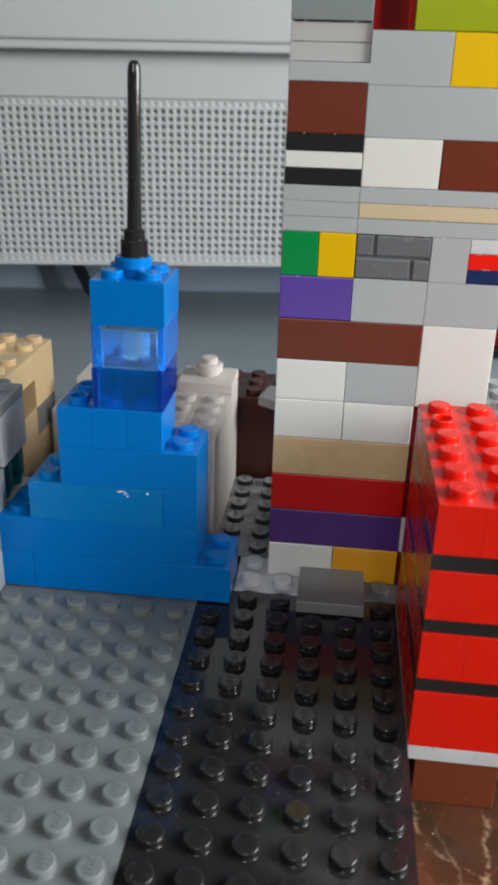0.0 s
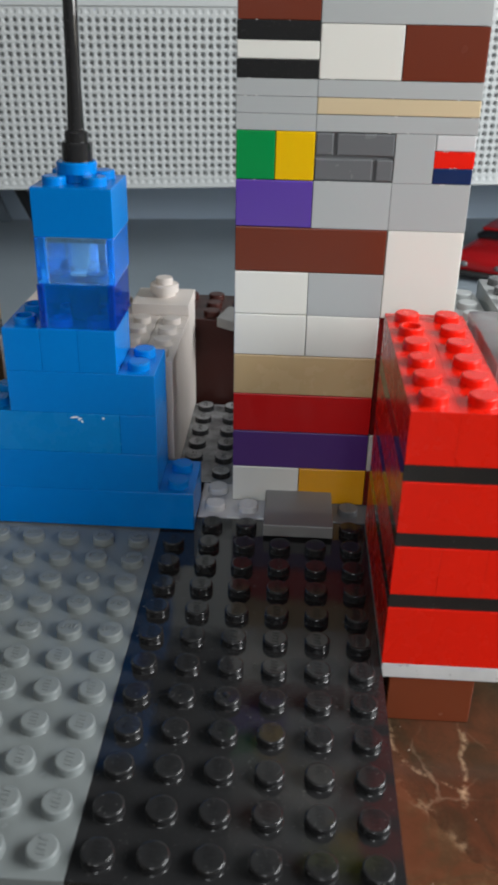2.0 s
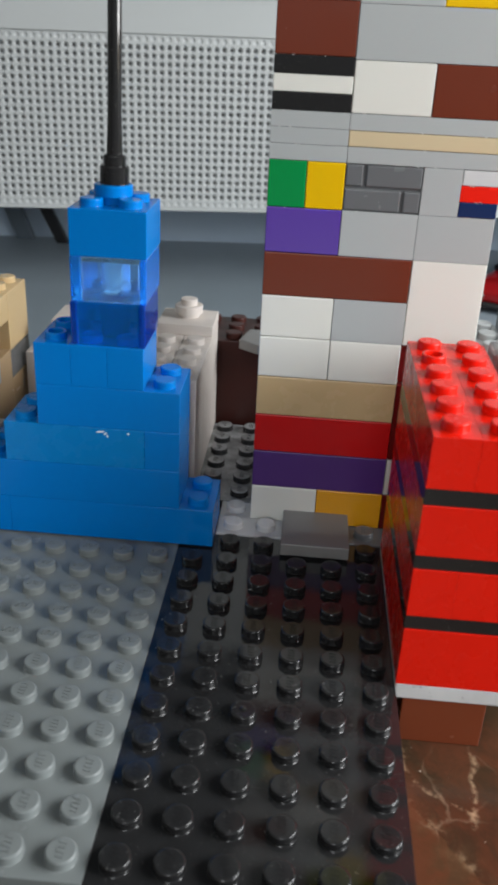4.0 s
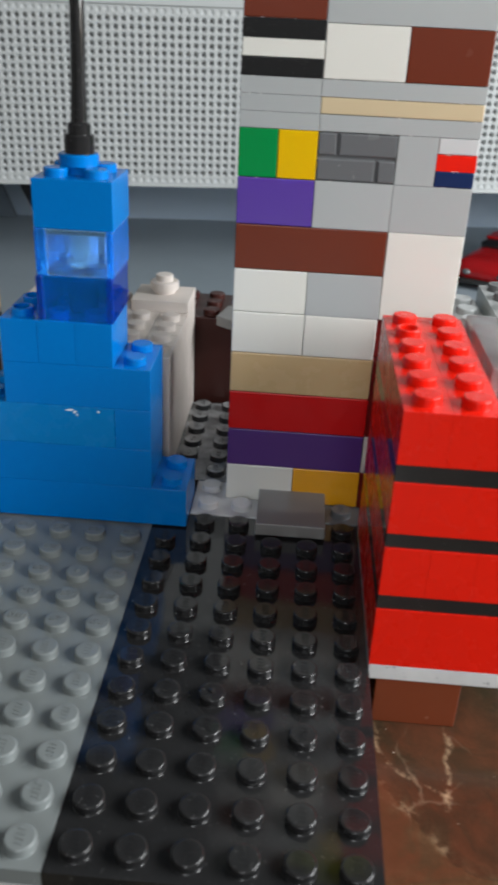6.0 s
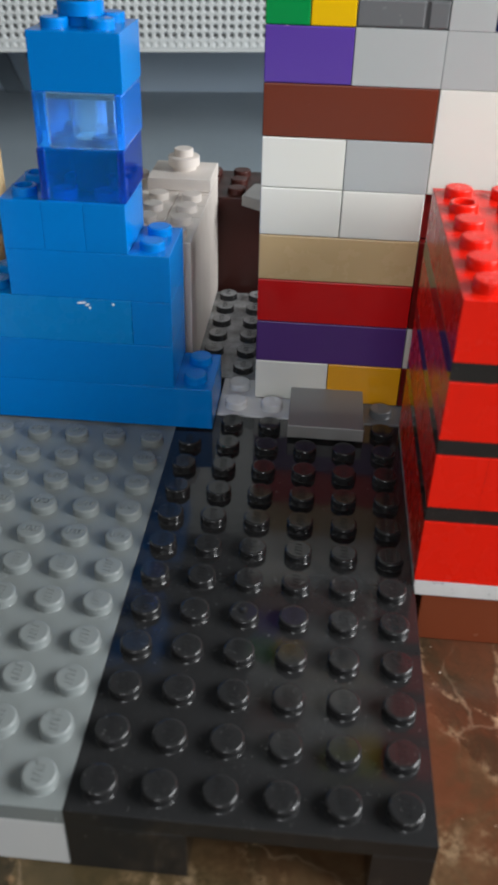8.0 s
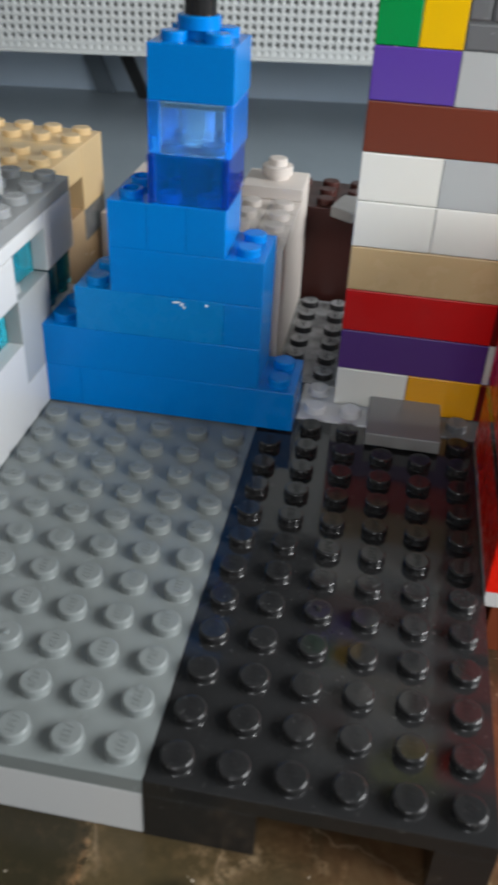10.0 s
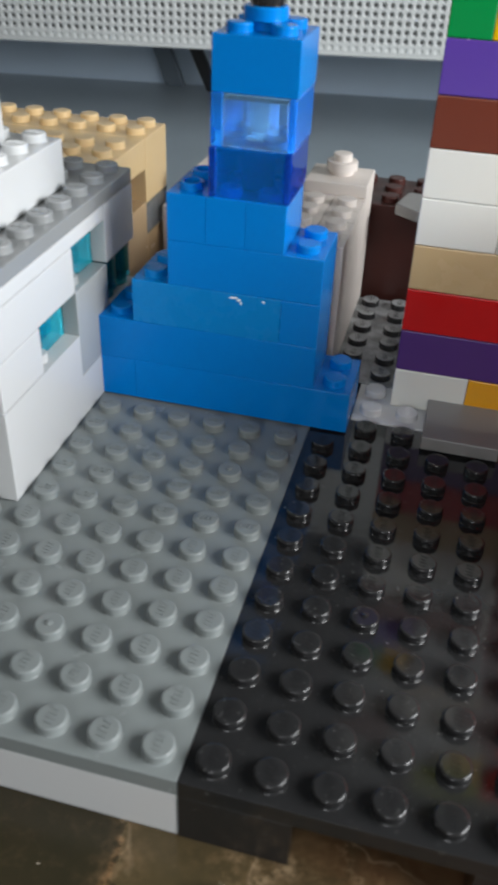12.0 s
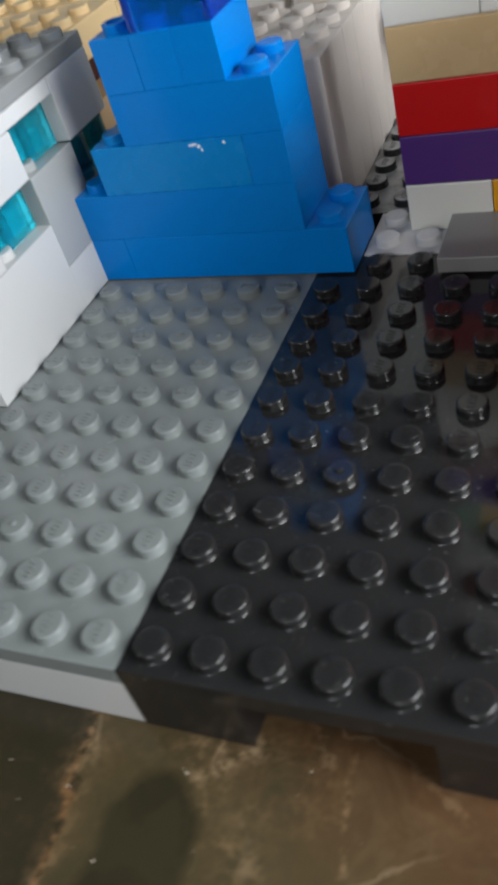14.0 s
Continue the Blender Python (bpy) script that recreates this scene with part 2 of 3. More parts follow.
M = {
    "grey": plastic("plastic_old_grey", (0.200, 0.222, 0.219), 0.24, 0.8, 0.012, 0.36),
    "light_grey": plastic("plastic_light_grey", (0.405, 0.426, 0.422), 0.2),
    "pale_grey": plastic("plastic_pale_grey", (0.60, 0.60, 0.60), 0.22),
    # Tops are mixed pale grey to carry the light falling into the alley.
    "dusty_black": plastic("plastic_top_lit_black", (0.02, 0.02, 0.021), 0.12, 1.0, 0.012, 0.5, 0.85),
    "mid_grey": plastic("plastic_mid_grey", (0.12, 0.124, 0.125), 0.2),
    "column_grey": plastic("plastic_column_grey", (0.35, 0.37, 0.37), 0.2),
    "scuffed_white": scuffed("plastic_scuffed_white", (0.66, 0.66, 0.65)),
    "dark_grey": plastic("plastic_dark_grey", (0.13, 0.135, 0.14), 0.24),
    "roof_grey": plastic("plastic_roof_grey", (0.25, 0.26, 0.26), 0.2),
    "tile_grey": plastic("plastic_tile_grey", (0.20, 0.197, 0.19), 0.34),
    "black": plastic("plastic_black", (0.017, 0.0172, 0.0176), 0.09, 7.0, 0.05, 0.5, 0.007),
    "white": plastic("plastic_white", (0.57, 0.58, 0.578), 0.2, 0.0),
    "warm_white": plastic("plastic_warm_white", (0.72, 0.716, 0.655), 0.2, 0.1),
    "cream": plastic("plastic_cream", (0.74, 0.675, 0.62), 0.4, 0.0, 0.0, 0.3),
    "blue": plastic("plastic_blue", (0.0, 0.176, 0.565), 0.2, 0.4, 0.008, 0.14),
    "old_blue": plastic("plastic_old_blue", (0.0, 0.190, 0.525), 0.26, 0.4, 0.008, 0.2),
    "red": plastic("plastic_red", (0.78, 0.013, 0.004), 0.26, 0.0, 0.012, 0.28),
    # Darker copy of red: the red block's shadow put into its colour.
    "deep_red": plastic("plastic_shaded_red", (0.56, 0.006, 0.007), 0.3, 0.3, 0.012, 0.25),
    "dark_red": plastic("plastic_dark_red", (0.14, 0.008, 0.008), 0.2),
    "brown": plastic("plastic_red_brown", (0.142, 0.028, 0.0125), 0.24, 0.3, 0.012, 0.3),
    "mid_brown": plastic("plastic_orange_brown", (0.19, 0.044, 0.017), 0.24),
    "deep_brown": plastic("plastic_deep_brown", (0.045, 0.013, 0.010), 0.36, 0.3, 0.012, 0.25),
    "tan": plastic("plastic_tan", (0.62, 0.43, 0.24), 0.24),
    "sand": plastic("plastic_sand", (0.84, 0.61, 0.32), 0.22),
    "dull_tan": plastic("plastic_dull_tan", (0.56, 0.40, 0.205), 0.26, 0.3, 0.012, 0.3),
    "pale_tan": plastic("plastic_pale_tan", (0.60, 0.49, 0.31), 0.24),
    "old_white": plastic("plastic_old_white", (0.44, 0.43, 0.41), 0.3),
    "orange": plastic("plastic_light_orange", (0.74, 0.34, 0.01), 0.18, 0.3, 0.012, 0.28),
    "yellow": plastic("plastic_yellow", (0.76, 0.46, 0.001), 0.22, 0.2, 0.012, 0.25),
    "green": plastic("plastic_green", (0.001, 0.25, 0.055), 0.22, 0.2, 0.012, 0.25),
    "lime": plastic("plastic_lime", (0.30, 0.36, 0.002), 0.22, 0.2, 0.012, 0.25),
    "purple": plastic("plastic_purple", (0.10, 0.045, 0.33), 0.16),
    "deep_purple": plastic("plastic_deep_purple", (0.08, 0.026, 0.175), 0.3, 0.3, 0.012, 0.28),
    "navy": plastic("plastic_navy", (0.008, 0.022, 0.09), 0.18),
    "clear_dark_blue": clear_plastic("clear_dark_blue", (0.0, 0.25, 0.66), clear=0.82),
    "clear_blue": clear_plastic("clear_blue", (0.50, 0.78, 1.0), clear=0.95),
    "clear_blue_ends": clear_plastic("clear_blue_ends", (0.03, 0.35, 0.97), clear=0.8),
    "clear_dark_blue_ends": clear_plastic("clear_dark_blue_ends", (0.0, 0.09, 0.62), clear=0.7),
    "clear_glow_blue": clear_plastic("clear_scattering_blue", (0.30, 0.52, 0.78), 0.06, 0.9),
    "clear_tube": clear_plastic("clear_tube", (0.66, 0.86, 1.0), 0.04, 0.95),
    "cloudy": clear_plastic("cloudy_clear", (0.46, 0.43, 0.43), 0.12, 0.65),
    "clear_aqua": clear_plastic("clear_aqua", (0.05, 0.52, 0.61), 0.04, clear=0.93),
    "clear_red": clear_plastic("clear_red", (0.34, 0.006, 0.006)),
    "clear": clear_plastic("clear_plain", (0.9, 0.92, 0.93), 0.06),
    "marble": marble("polished_marble"),
    "housing": painted("appliance_white", (0.42, 0.44, 0.437), 0.35, 14, 0.02, 0.04),
    "inside": painted("appliance_inside", (0.15, 0.152, 0.152), 0.6),
    "desk": painted("dark_grey_laminate", (0.32, 0.385, 0.43), 0.34, 18, 0.06),
    "plinth": painted("plinth_blue_grey", (0.55, 0.67, 0.80), 0.5, 14, 0.04),
    "plinth_shade": painted("plinth_shade_blue_grey", (0.13, 0.165, 0.20), 0.5, 14, 0.04),
    "back_wall": painted("blue_grey_paint", (0.06, 0.07, 0.08), 0.6, 6, 0.04),
    "wall": painted("wall_paint", (0.62, 0.61, 0.59), 0.7, 5, 0.04),
    "ceiling": painted("ceiling_paint", (0.8, 0.8, 0.79), 0.8, 5, 0.03),
    "floor": painted("floor_boards", (0.2, 0.14, 0.09), 0.4, 7, 0.15),
    "black_metal": painted("black_metal", (0.012, 0.013, 0.015), 0.4),
    "rubber": painted("black_rubber", (0.015, 0.015, 0.015), 0.7),
    "car_red": painted("car_red_lacquer", (0.34, 0.006, 0.008), 0.14),
    "car_glass": painted("car_dark_glass", (0.01, 0.01, 0.012), 0.05),
    "nick": painted("bare_nick", (0.62, 0.62, 0.60), 0.5),
    "chip": painted("bare_chip", (0.75, 0.8, 0.85), 0.5),
}

M["white_snug"] = M["white"]


# ---------------------------------------------------------------- mesh helpers
def mesh_of(name, bm, material, smooth=False):
    data = bpy.data.meshes.new(name)
    bmesh.ops.recalc_face_normals(bm, faces=bm.faces)
    bm.to_mesh(data)
    bm.free()
    if smooth:
        for p in data.polygons:
            p.use_smooth = True
        data.set_sharp_from_angle(angle=radians(24))
    data.materials.append(material)
    return data


def add_box(bm, x0, y0, z0, x1, y1, z1, bevel=0.0, segments=1):
    r = bmesh.ops.create_cube(bm, size=1, matrix=Matrix.Translation(((x0 + x1) / 2, (y0 + y1) / 2, (z0 + z1) / 2)) @ Matrix.Diagonal((x1 - x0, y1 - y0, z1 - z0, 1)))
    if bevel:
        edges = list({e for v in r["verts"] for e in v.link_edges})
        bmesh.ops.bevel(bm, geom=edges, offset=bevel, segments=segments, affect="EDGES", profile=0.5)


def add_lathe(bm, profile, segments=24, cx=0.0, cy=0.0):
    """Turns (radius, height) pairs round the upright axis through cx, cy; closed at both ends."""
    rings = []
    for r, z in profile:
        rings.append([bm.verts.new((cx + r * math.cos(2 * math.pi * k / segments), cy + r * math.sin(2 * math.pi * k / segments), z)) for k in range(segments)])
    for a, b in zip(rings, rings[1:]):
        for k in range(segments):
            bm.faces.new((a[k], a[(k + 1) % segments], b[(k + 1) % segments], b[k]))
    bm.faces.new(rings[0][::-1])
    bm.faces.new(rings[-1])


def part(name, bm, material, parent, label="", smooth=False):
    ob = new(name, mesh_of(name, bm, material, smooth))
    ob.parent = parent
    if label:
        tagged(ob, label)
    return ob


def thing(name, label, category, at=(0, 0, 0), group="", kind=""):
    ob = new(name)
    ob.location = at
    ob.empty_display_size = 0.01
    return tagged(ob, label, category, group, kind)


# ---------------------------------------------------------------- toy bricks
GAP = 0.00003
MESHES = {}


def body_mesh(nx, ny, hp, mat, hollow=False):
    key = ("body", nx, ny, hp, mat, hollow)
    if key not in MESHES:
        bm = bmesh.new()
        w, d, h = nx * U, ny * U, hp * P
        gap, edge = {"black": (0.000008, 0.00006), "grey": (0.00002, 0.00014), "white": (0.00008, 0.00022), "red": (0.000008, 0.00006), "white_snug": (0.000004, 0.00003), "light_grey": (0.00003, 0.0001), "old_white": (0.00003, 0.0001)}.get(mat, (0.00002, 0.00014) if "blue" in mat else (0.00006, 0.0002))
        add_box(bm, gap, gap, gap, w - gap, d - gap, h - gap, edge, 2)
        if hollow:
            t = 0.0013
            add_box(bm, t, t, 0.0003, w - t, d - t, h - t)
            if nx > 1 and ny > 1:
                for i in range(1, nx):
                    for j in range(1, ny):
                        add_lathe(bm, [(0.0032, 0.0004), (0.0032, h - t - 0.0002)], 24, i * U, j * U)
                        add_lathe(bm, [(0.0024, 0.0006), (0.0024, h - t - 0.0004)], 24, i * U, j * U)
            else:
                add_lathe(bm, [(0.0016, 0.0004), (0.0016, h - t - 0.0002)], 20, w * 0.45, d / 2)
        MESHES[key] = mesh_of("brick", bm, M[mat])
    return MESHES[key]


def stud_mesh(mat, style):
    """style: plain, letters_x or letters_y (worn raised strokes), hollow or dot."""
    key = ("stud", mat, style)
    if key not in MESHES:
        bm = bmesh.new()
        r, h, e = 0.0024, 0.00168, 0.00034
        foot = [(r + 0.00018, 0), (r + 0.00008, 0.00003), (r + 0.00002, 0.0001), (r, 0.0002)]
        rim = [(r, h - e - 0.0001)] + [(r - e + e * math.cos(a), h - e + e * math.sin(a)) for a in (0, math.pi / 8, math.pi / 4, 3 * math.pi / 8, math.pi / 2)]
        if style == "hollow":
            add_lathe(bm, foot + rim[:4] + [(0.0018, h), (0.0016, h - 0.0002), (0.0016, h - 0.0014)], 28)
        else:
            add_lathe(bm, foot + rim + [(r - e - 0.00008, h)], 28)
        raised = 0.0001 if mat == "black" else 0.0002 if style == "letters_x" else 0.00011
        if style.startswith("letters"):
            for k in range(4):
                o = -0.0012 + 0.0008 * k
                turn = Matrix.Rotation(radians(90), 4, "Z") if style == "letters_y" else Matrix()
                for cx, cy, w, d in ((o, 0.0, 0.00015, 0.00125), (o + 0.0002, 0.00056 if k % 2 else -0.00056, 0.00046, 0.00014)):
                    slant = Matrix(((1, 0.22, 0, 0), (0, 1, 0, 0), (0, 0, 1, 0), (0, 0, 0, 1)))
                    bmesh.ops.create_cube(bm, size=1, matrix=turn @ slant @ Matrix.Translation((cx, cy, h)) @ Matrix.Diagonal((w, d, 2 * raised, 1)))
        if style == "dot":
            add_lathe(bm, [(0.0006, h - 0.0001), (0.0006, h + 0.0002), (0.0004, h + 0.0003), (0.0001, h + 0.00033)], 12)
        MESHES[key] = mesh_of("stud", bm, M[mat], True)
    return MESHES[key]


def add_stud(parent, x, y, z, mat, style="plain"):
    ob = new("stud", stud_mesh(mat, style))
    ob.parent = parent
    ob.location = (x, y, z)
    return ob


def brick(parent, x, y, zp, nx, ny, hp, mat, studs=(), style="plain", name="brick", hollow=False, label="", nudge=0.0):
    """A brick or plate with its low corner at stud x, y and plate level zp. studs: True, or the cells that stay in sight."""
    ob = new(name, body_mesh(nx, ny, hp, mat, hollow))
    ob.parent = parent
    ob.location = (x * U, y * U + nudge, zp * P)
    if label:
        tagged(ob, label)
    cells = [(i, j) for i in range(int(nx)) for j in range(int(ny))] if studs is True else studs
    for i, j in cells:
        add_stud(ob, (i + 0.5) * U, (j + 0.5) * U, hp * P - GAP, mat, style)
    return ob


# ---------------------------------------------------------------- the unseen room round it, added for bounce and reflections
def slab(name, x0, y0, z0, x1, y1, z1, mat, label):
    bm = bmesh.new()
    add_box(bm, x0, y0, z0, x1, y1, z1)
    ob = new(name, mesh_of(name, bm, M[mat]))
    return tagged(ob, label, name.split("_")[0], kind="structure")


FLOOR = TABLE - 0.74
slab("floor", -1.9, -2.3, FLOOR - 0.1, 0.5, 0.66, FLOOR, "floor", "brown boarded floor of the room")
# Out of view: pale ceiling lifts the bounce, dark north wall keeps reflections low.
slab("ceiling", -1.9, -2.3, 1.7, 0.5, 0.66, 1.8, "ceiling", "unseen grey-white ceiling, added to throw light back")
slab("wall_north", -1.7, 0.56, FLOOR, 0.40, 0.66, 1.7, "back_wall", "unseen dark blue-grey wall behind the desk, added to darken reflections")
slab("wall_west", -1.8, -2.2, FLOOR, -1.7, 0.66, 1.7, "wall", "unseen pale side wall, added to throw light back")


def wall_with_window(name, window_name, along, plane, low, high, a0, a1, z0, z1, out):
    """A wall 0.1 m thick with one opening, and the window frame in it."""
    bm = bmesh.new()

    def piece(b0, b1, c0, c1):
        p0, p1 = (plane, plane + 0.1 * out) if out > 0 else (plane - 0.1, plane)
        if along == "y":
            add_box(bm, p0, b0, c0, p1, b1, c1)
        else:
            add_box(bm, b0, p0, c0, b1, p1, c1)

    piece(low, a0, FLOOR, 1.7)
    piece(a1, high, FLOOR, 1.7)
    piece(a0, a1, FLOOR, z0)
    piece(a0, a1, z1, 1.7)
    tagged(new(name, mesh_of(name, bm, M["wall"])), "unseen pale wall with an opening for a daylight lamp", "wall", kind="structure")
    win = thing(window_name, "unseen white framed window, added round a daylight lamp", "window", kind="structure")
    for b0, b1, c0, c1 in ((a0, a0 + 0.02, z0, z1), (a1 - 0.02, a1, z0, z1), (a0 + 0.02, a1 - 0.02, z0, z0 + 0.02), (a0 + 0.02, a1 - 0.02, z1 - 0.02, z1)):
        bm = bmesh.new()
        c = plane + 0.05 * out
        if along == "y":
            add_box(bm, c - 0.02, b0, c0, c + 0.02, b1, c1, 0.004)
        else:
            add_box(bm, b0, c - 0.02, c0, b1, c + 0.02, c1, 0.004)
        part("window_frame", bm, M["warm_white"], win)


wall_with_window("wall_east", "window_1", "y", 0.40, -2.2, 0.66, -0.19, 0.20, 0.06, 0.335, 1)
# Unseen south window, added to hold the frontal fill lamp.
wall_with_window("wall_south", "fill_window", "x", -2.1, -1.8, 0.50, -0.38, 0.38, 0.45, 1.45, -1)

# table with the marble top, and the dark desk behind it
table = thing("marble_table", "polished brown marble table top on four legs", "table", (0, 0, FLOOR))
bm = bmesh.new()
add_box(bm, -0.75, -0.42, -FLOOR + TABLE - 0.03, 0.39, 0.188, -FLOOR + TABLE, 0.004, 2)
part("tabletop", bm, M["marble"], table, "polished brown marble slab with pale veins")
for sx in (-0.7, 0.32):
    for sy in (-0.38, 0.12):
        bm = bmesh.new()
        add_box(bm, sx, sy, 0, sx + 0.05, sy + 0.05, -FLOOR + TABLE - 0.03, 0.003)
        part("leg", bm, M["black_metal"], table)

DESK = -0.004
desk = thing("back_desk", "dark grey laminate desk standing behind the marble table", "desk", (0, 0, FLOOR))
bm = bmesh.new()
add_box(bm, -0.9, 0.190, -FLOOR + DESK - 0.03, 0.397, 0.553, -FLOOR + DESK, 0.003, 2)
part("desktop", bm, M["desk"], desk)
for sx in (-0.88, 0.35):
    bm = bmesh.new()
    add_box(bm, sx, 0.195, 0, sx + 0.04, 0.545, -FLOOR + DESK - 0.03, 0.002)
    part("side_panel", bm, M["desk"], desk)
bm = bmesh.new()
add_box(bm, -0.84, 0.200, 0.1, 0.35, 0.215, -FLOOR + DESK - 0.03, 0.002)
part("front_panel", bm, M["desk"], desk)


# ---------------------------------------------------------------- white appliance with the perforated front
def perforated(x0, x1, z0, z1, nx, nz, y, depth):
    """A pressed sheet: rows of round holes with sloping rims; the first and last rows are only shallow dimples."""
    px, pz = (x1 - x0) / nx, (z1 - z0) / nz
    verts, faces = [], []
    index = {}

    def corner(i, k):
        if (i, k) not in index:
            index[(i, k)] = len(verts)
            verts.append((x0 + i * px, y, z0 + k * pz))
        return index[(i, k)]

    ring = [(math.cos(math.pi / 4 * (n + 0.5)), math.sin(math.pi / 4 * (n + 0.5))) for n in range(8)]
    bored = ((0.00140, 0.0), (0.00082, 0.0006), (0.00074, depth))
    dimple = ((0.00115, 0.0), (0.0008, 0.00028), (0.0002, 0.0004))
    for i in range(nx):
        for k in range(nz):
            cx, cz = x0 + (i + 0.5) * px, z0 + (k + 0.5) * pz
            n0 = len(verts)
            shallow = k in (0, nz - 1)
            for rr, dy in dimple if shallow else bored:
                verts.extend((cx + rr * a, y + dy, cz + rr * b) for a, b in ring)
            q = [corner(i + 1, k + 1), corner(i, k + 1), corner(i, k), corner(i + 1, k)]
            outer = [n0 + n for n in range(8)]
            for s in range(4):
                a, b = outer[(2 * s) % 8], outer[(2 * s + 1) % 8]
                c = outer[(2 * s + 2) % 8]
                faces.append((q[s], b, a))
                faces.append((q[s], q[(s + 1) % 4], c, b))
            for lev in (0, 8):
                for n in range(8):
                    faces.append((n0 + lev + n, n0 + lev + (n + 1) % 8, n0 + lev + 8 + (n + 1) % 8, n0 + lev + 8 + n))
            if shallow:
                faces.append(tuple(n0 + 16 + n for n in range(8)))
    data = bpy.data.meshes.new("grille")
    data.from_pydata(verts, [], faces)
    data.update()
    return data


appliance = thing("speaker_appliance", "off-white appliance with a finely perforated front, on a blue-grey plinth", "appliance", (-0.024, 0.288, 0.0405))
appliance.rotation_euler = (0, radians(-0.6), radians(8.5))
HOLES0, HOLES1 = 0.0009, 0.0670
data = perforated(-0.36, 0.36, HOLES0, HOLES1, 232, 22, 0.0, 0.0012)
bm = bmesh.new()
bm.from_mesh(data)
bpy.data.meshes.remove(data)
part("grille", bm, M["housing"], appliance, "off-white sheet pierced with rows of small round holes")
bm = bmesh.new()
add_box(bm, -0.36, 0.0013, 0.001, 0.36, 0.006, 0.0669)
part("grille_backing", bm, M["inside"], appliance)
bm = bmesh.new()
add_box(bm, -0.362, 0.0, -0.0006, 0.362, 0.030, HOLES0, 0.0007, 3)
part("base", bm, M["housing"], appliance)
bm = bmesh.new()
add_box(bm, -0.362, 0.0, HOLES1, 0.362, 0.030, 0.0846, 0.0006)
part("upper_front", bm, M["housing"], appliance)
bm = bmesh.new()
add_box(bm, -0.364, -0.010, 0.0847, 0.364, 0.032, 0.0880, 0.0008, 2)
part("rim", bm, M["housing"], appliance)
bm = bmesh.new()
add_box(bm, -0.362, -0.0095, 0.0881, 0.362, 0.030, 0.15, 0.0012, 2)
part("lid", bm, M["housing"], appliance)
bm = bmesh.new()
add_box(bm, -0.35, 0.140, DESK - 0.0445, 0.35, 0.162, -0.0016, 0.0008)
part("plinth", bm, M["plinth"], appliance, "blue-grey recessed plinth")
inside_frame = (Matrix.Translation(appliance.location) @ appliance.rotation_euler.to_matrix().to_4x4()).inverted()
# The paler second bar is added where the foot's shadow dims the plinth.
for x0, x1, y, wide, mat, label in ((-0.1365, -0.1155, 0.402, 0.0070, "black_metal", "slanted black foot"), (-0.1560, -0.1390, 0.408, 0.0105, "plinth_shade", "slanted dark grey bar, added for the foot's dim shadow")):
    bm = bmesh.new()
    add_box(bm, -wide / 2, -0.002, 0, wide / 2, 0.002, 0.0435, 0.0006)
    ob = part("foot", bm, M[mat], appliance, label)
    lean = Matrix(((1, 0, (x0 - x1) / 0.0435, 0), (0, 1, 0, 0), (0, 0, 1, 0), (0, 0, 0, 1)))
    ob.data.transform(lean)
    ob.matrix_basis = inside_frame @ Matrix.Translation((x1, y, DESK))

# ---------------------------------------------------------------- plates that carry the model
grey_plate = thing("grey_baseplate", "grey studded plates on a white brick, on the marble table", "toy plate")
sheet = brick(grey_plate, -12, 0, -1, 12, 14, 1, "grey", [], name="plate")
for i in range(12):
    for j in range(11):
        if j < 6 or i > 5:
            add_stud(sheet, (i + 0.5) * U, (j + 0.5) * U, P - GAP, "grey", "dot" if (i, j) in ((8, 2), (10, 8)) else "letters_y" if j < 6 else "letters_x")
brick(grey_plate, -4, 0, -4, 4, 2, 3, "white", label="white brick under the front edge")
brick(grey_plate, -12, 2, -4, 2, 2, 3, "white")
brick(grey_plate, -4, 8, -4, 4, 4, 3, "black")
brick(grey_plate, -12, 10, -4, 4, 4, 3, "black")

black_plate = thing("black_baseplate", "glossy black studded plate on black bricks, on the marble table", "toy plate")
bp = brick(black_plate, 0, 0, -1, 6, 12, 1, "black", [], name="plate")
for i in range(6):
    for j in range(12):
        if (i == 0 and j == 11) or (3 <= i <= 4 and j == 11):
            continue
        add_stud(bp, (i + 0.5) * U, (j + 0.5) * U, P - GAP, "black", "dot" if (i, j) == (2, 4) else "letters_y")
brick(black_plate, 0, 0, -4, 2, 2, 3, "black")
brick(black_plate, 5, 0, -4, 1, 2, 3, "black")
brick(black_plate, 1, 9, -4, 4, 2, 3, "black")

rear_plate = thing("rear_baseplate", "dust-flecked black and grey studded plates behind the black one", "toy plate", (0, 0, 0.0004))
lp = brick(rear_plate, 1, 12, -1, 4, 2, 1, "pale_grey", [], name="plate", label="light grey plate strip")
for i, j in ((0, 0), (0, 1), (1, 0)):
    add_stud(lp, (i + 0.5) * U, (j + 0.5) * U, P - GAP, "pale_grey", "letters_y")
brick(rear_plate, 5, 12, -1, 3, 2, 1, "dark_grey", [(0, 0)], "letters_y", name="plate", label="dark grey plate")
# Light from behind and above the alley is painted onto these tops.
dp = brick(rear_plate, -6, 14, -1, 14, 6, 1, "dusty_black", [], name="plate", label="black plate with dust flecks, light on its tops put into the colour")
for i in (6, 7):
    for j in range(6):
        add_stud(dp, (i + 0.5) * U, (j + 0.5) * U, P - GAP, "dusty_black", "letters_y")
brick(rear_plate, 2, 12, -4, 4, 2, 3, "black")
brick(rear_plate, -6, 16, -4, 14, 4, 3, "black")

tile = thing("grey_tile", "smooth dark grey square tile before the tall tower", "toy tile", (0, 0, 0.0004))
brick(tile, 3, 11, 0.08, 2, 2, 1, "tile_grey", name="tile")

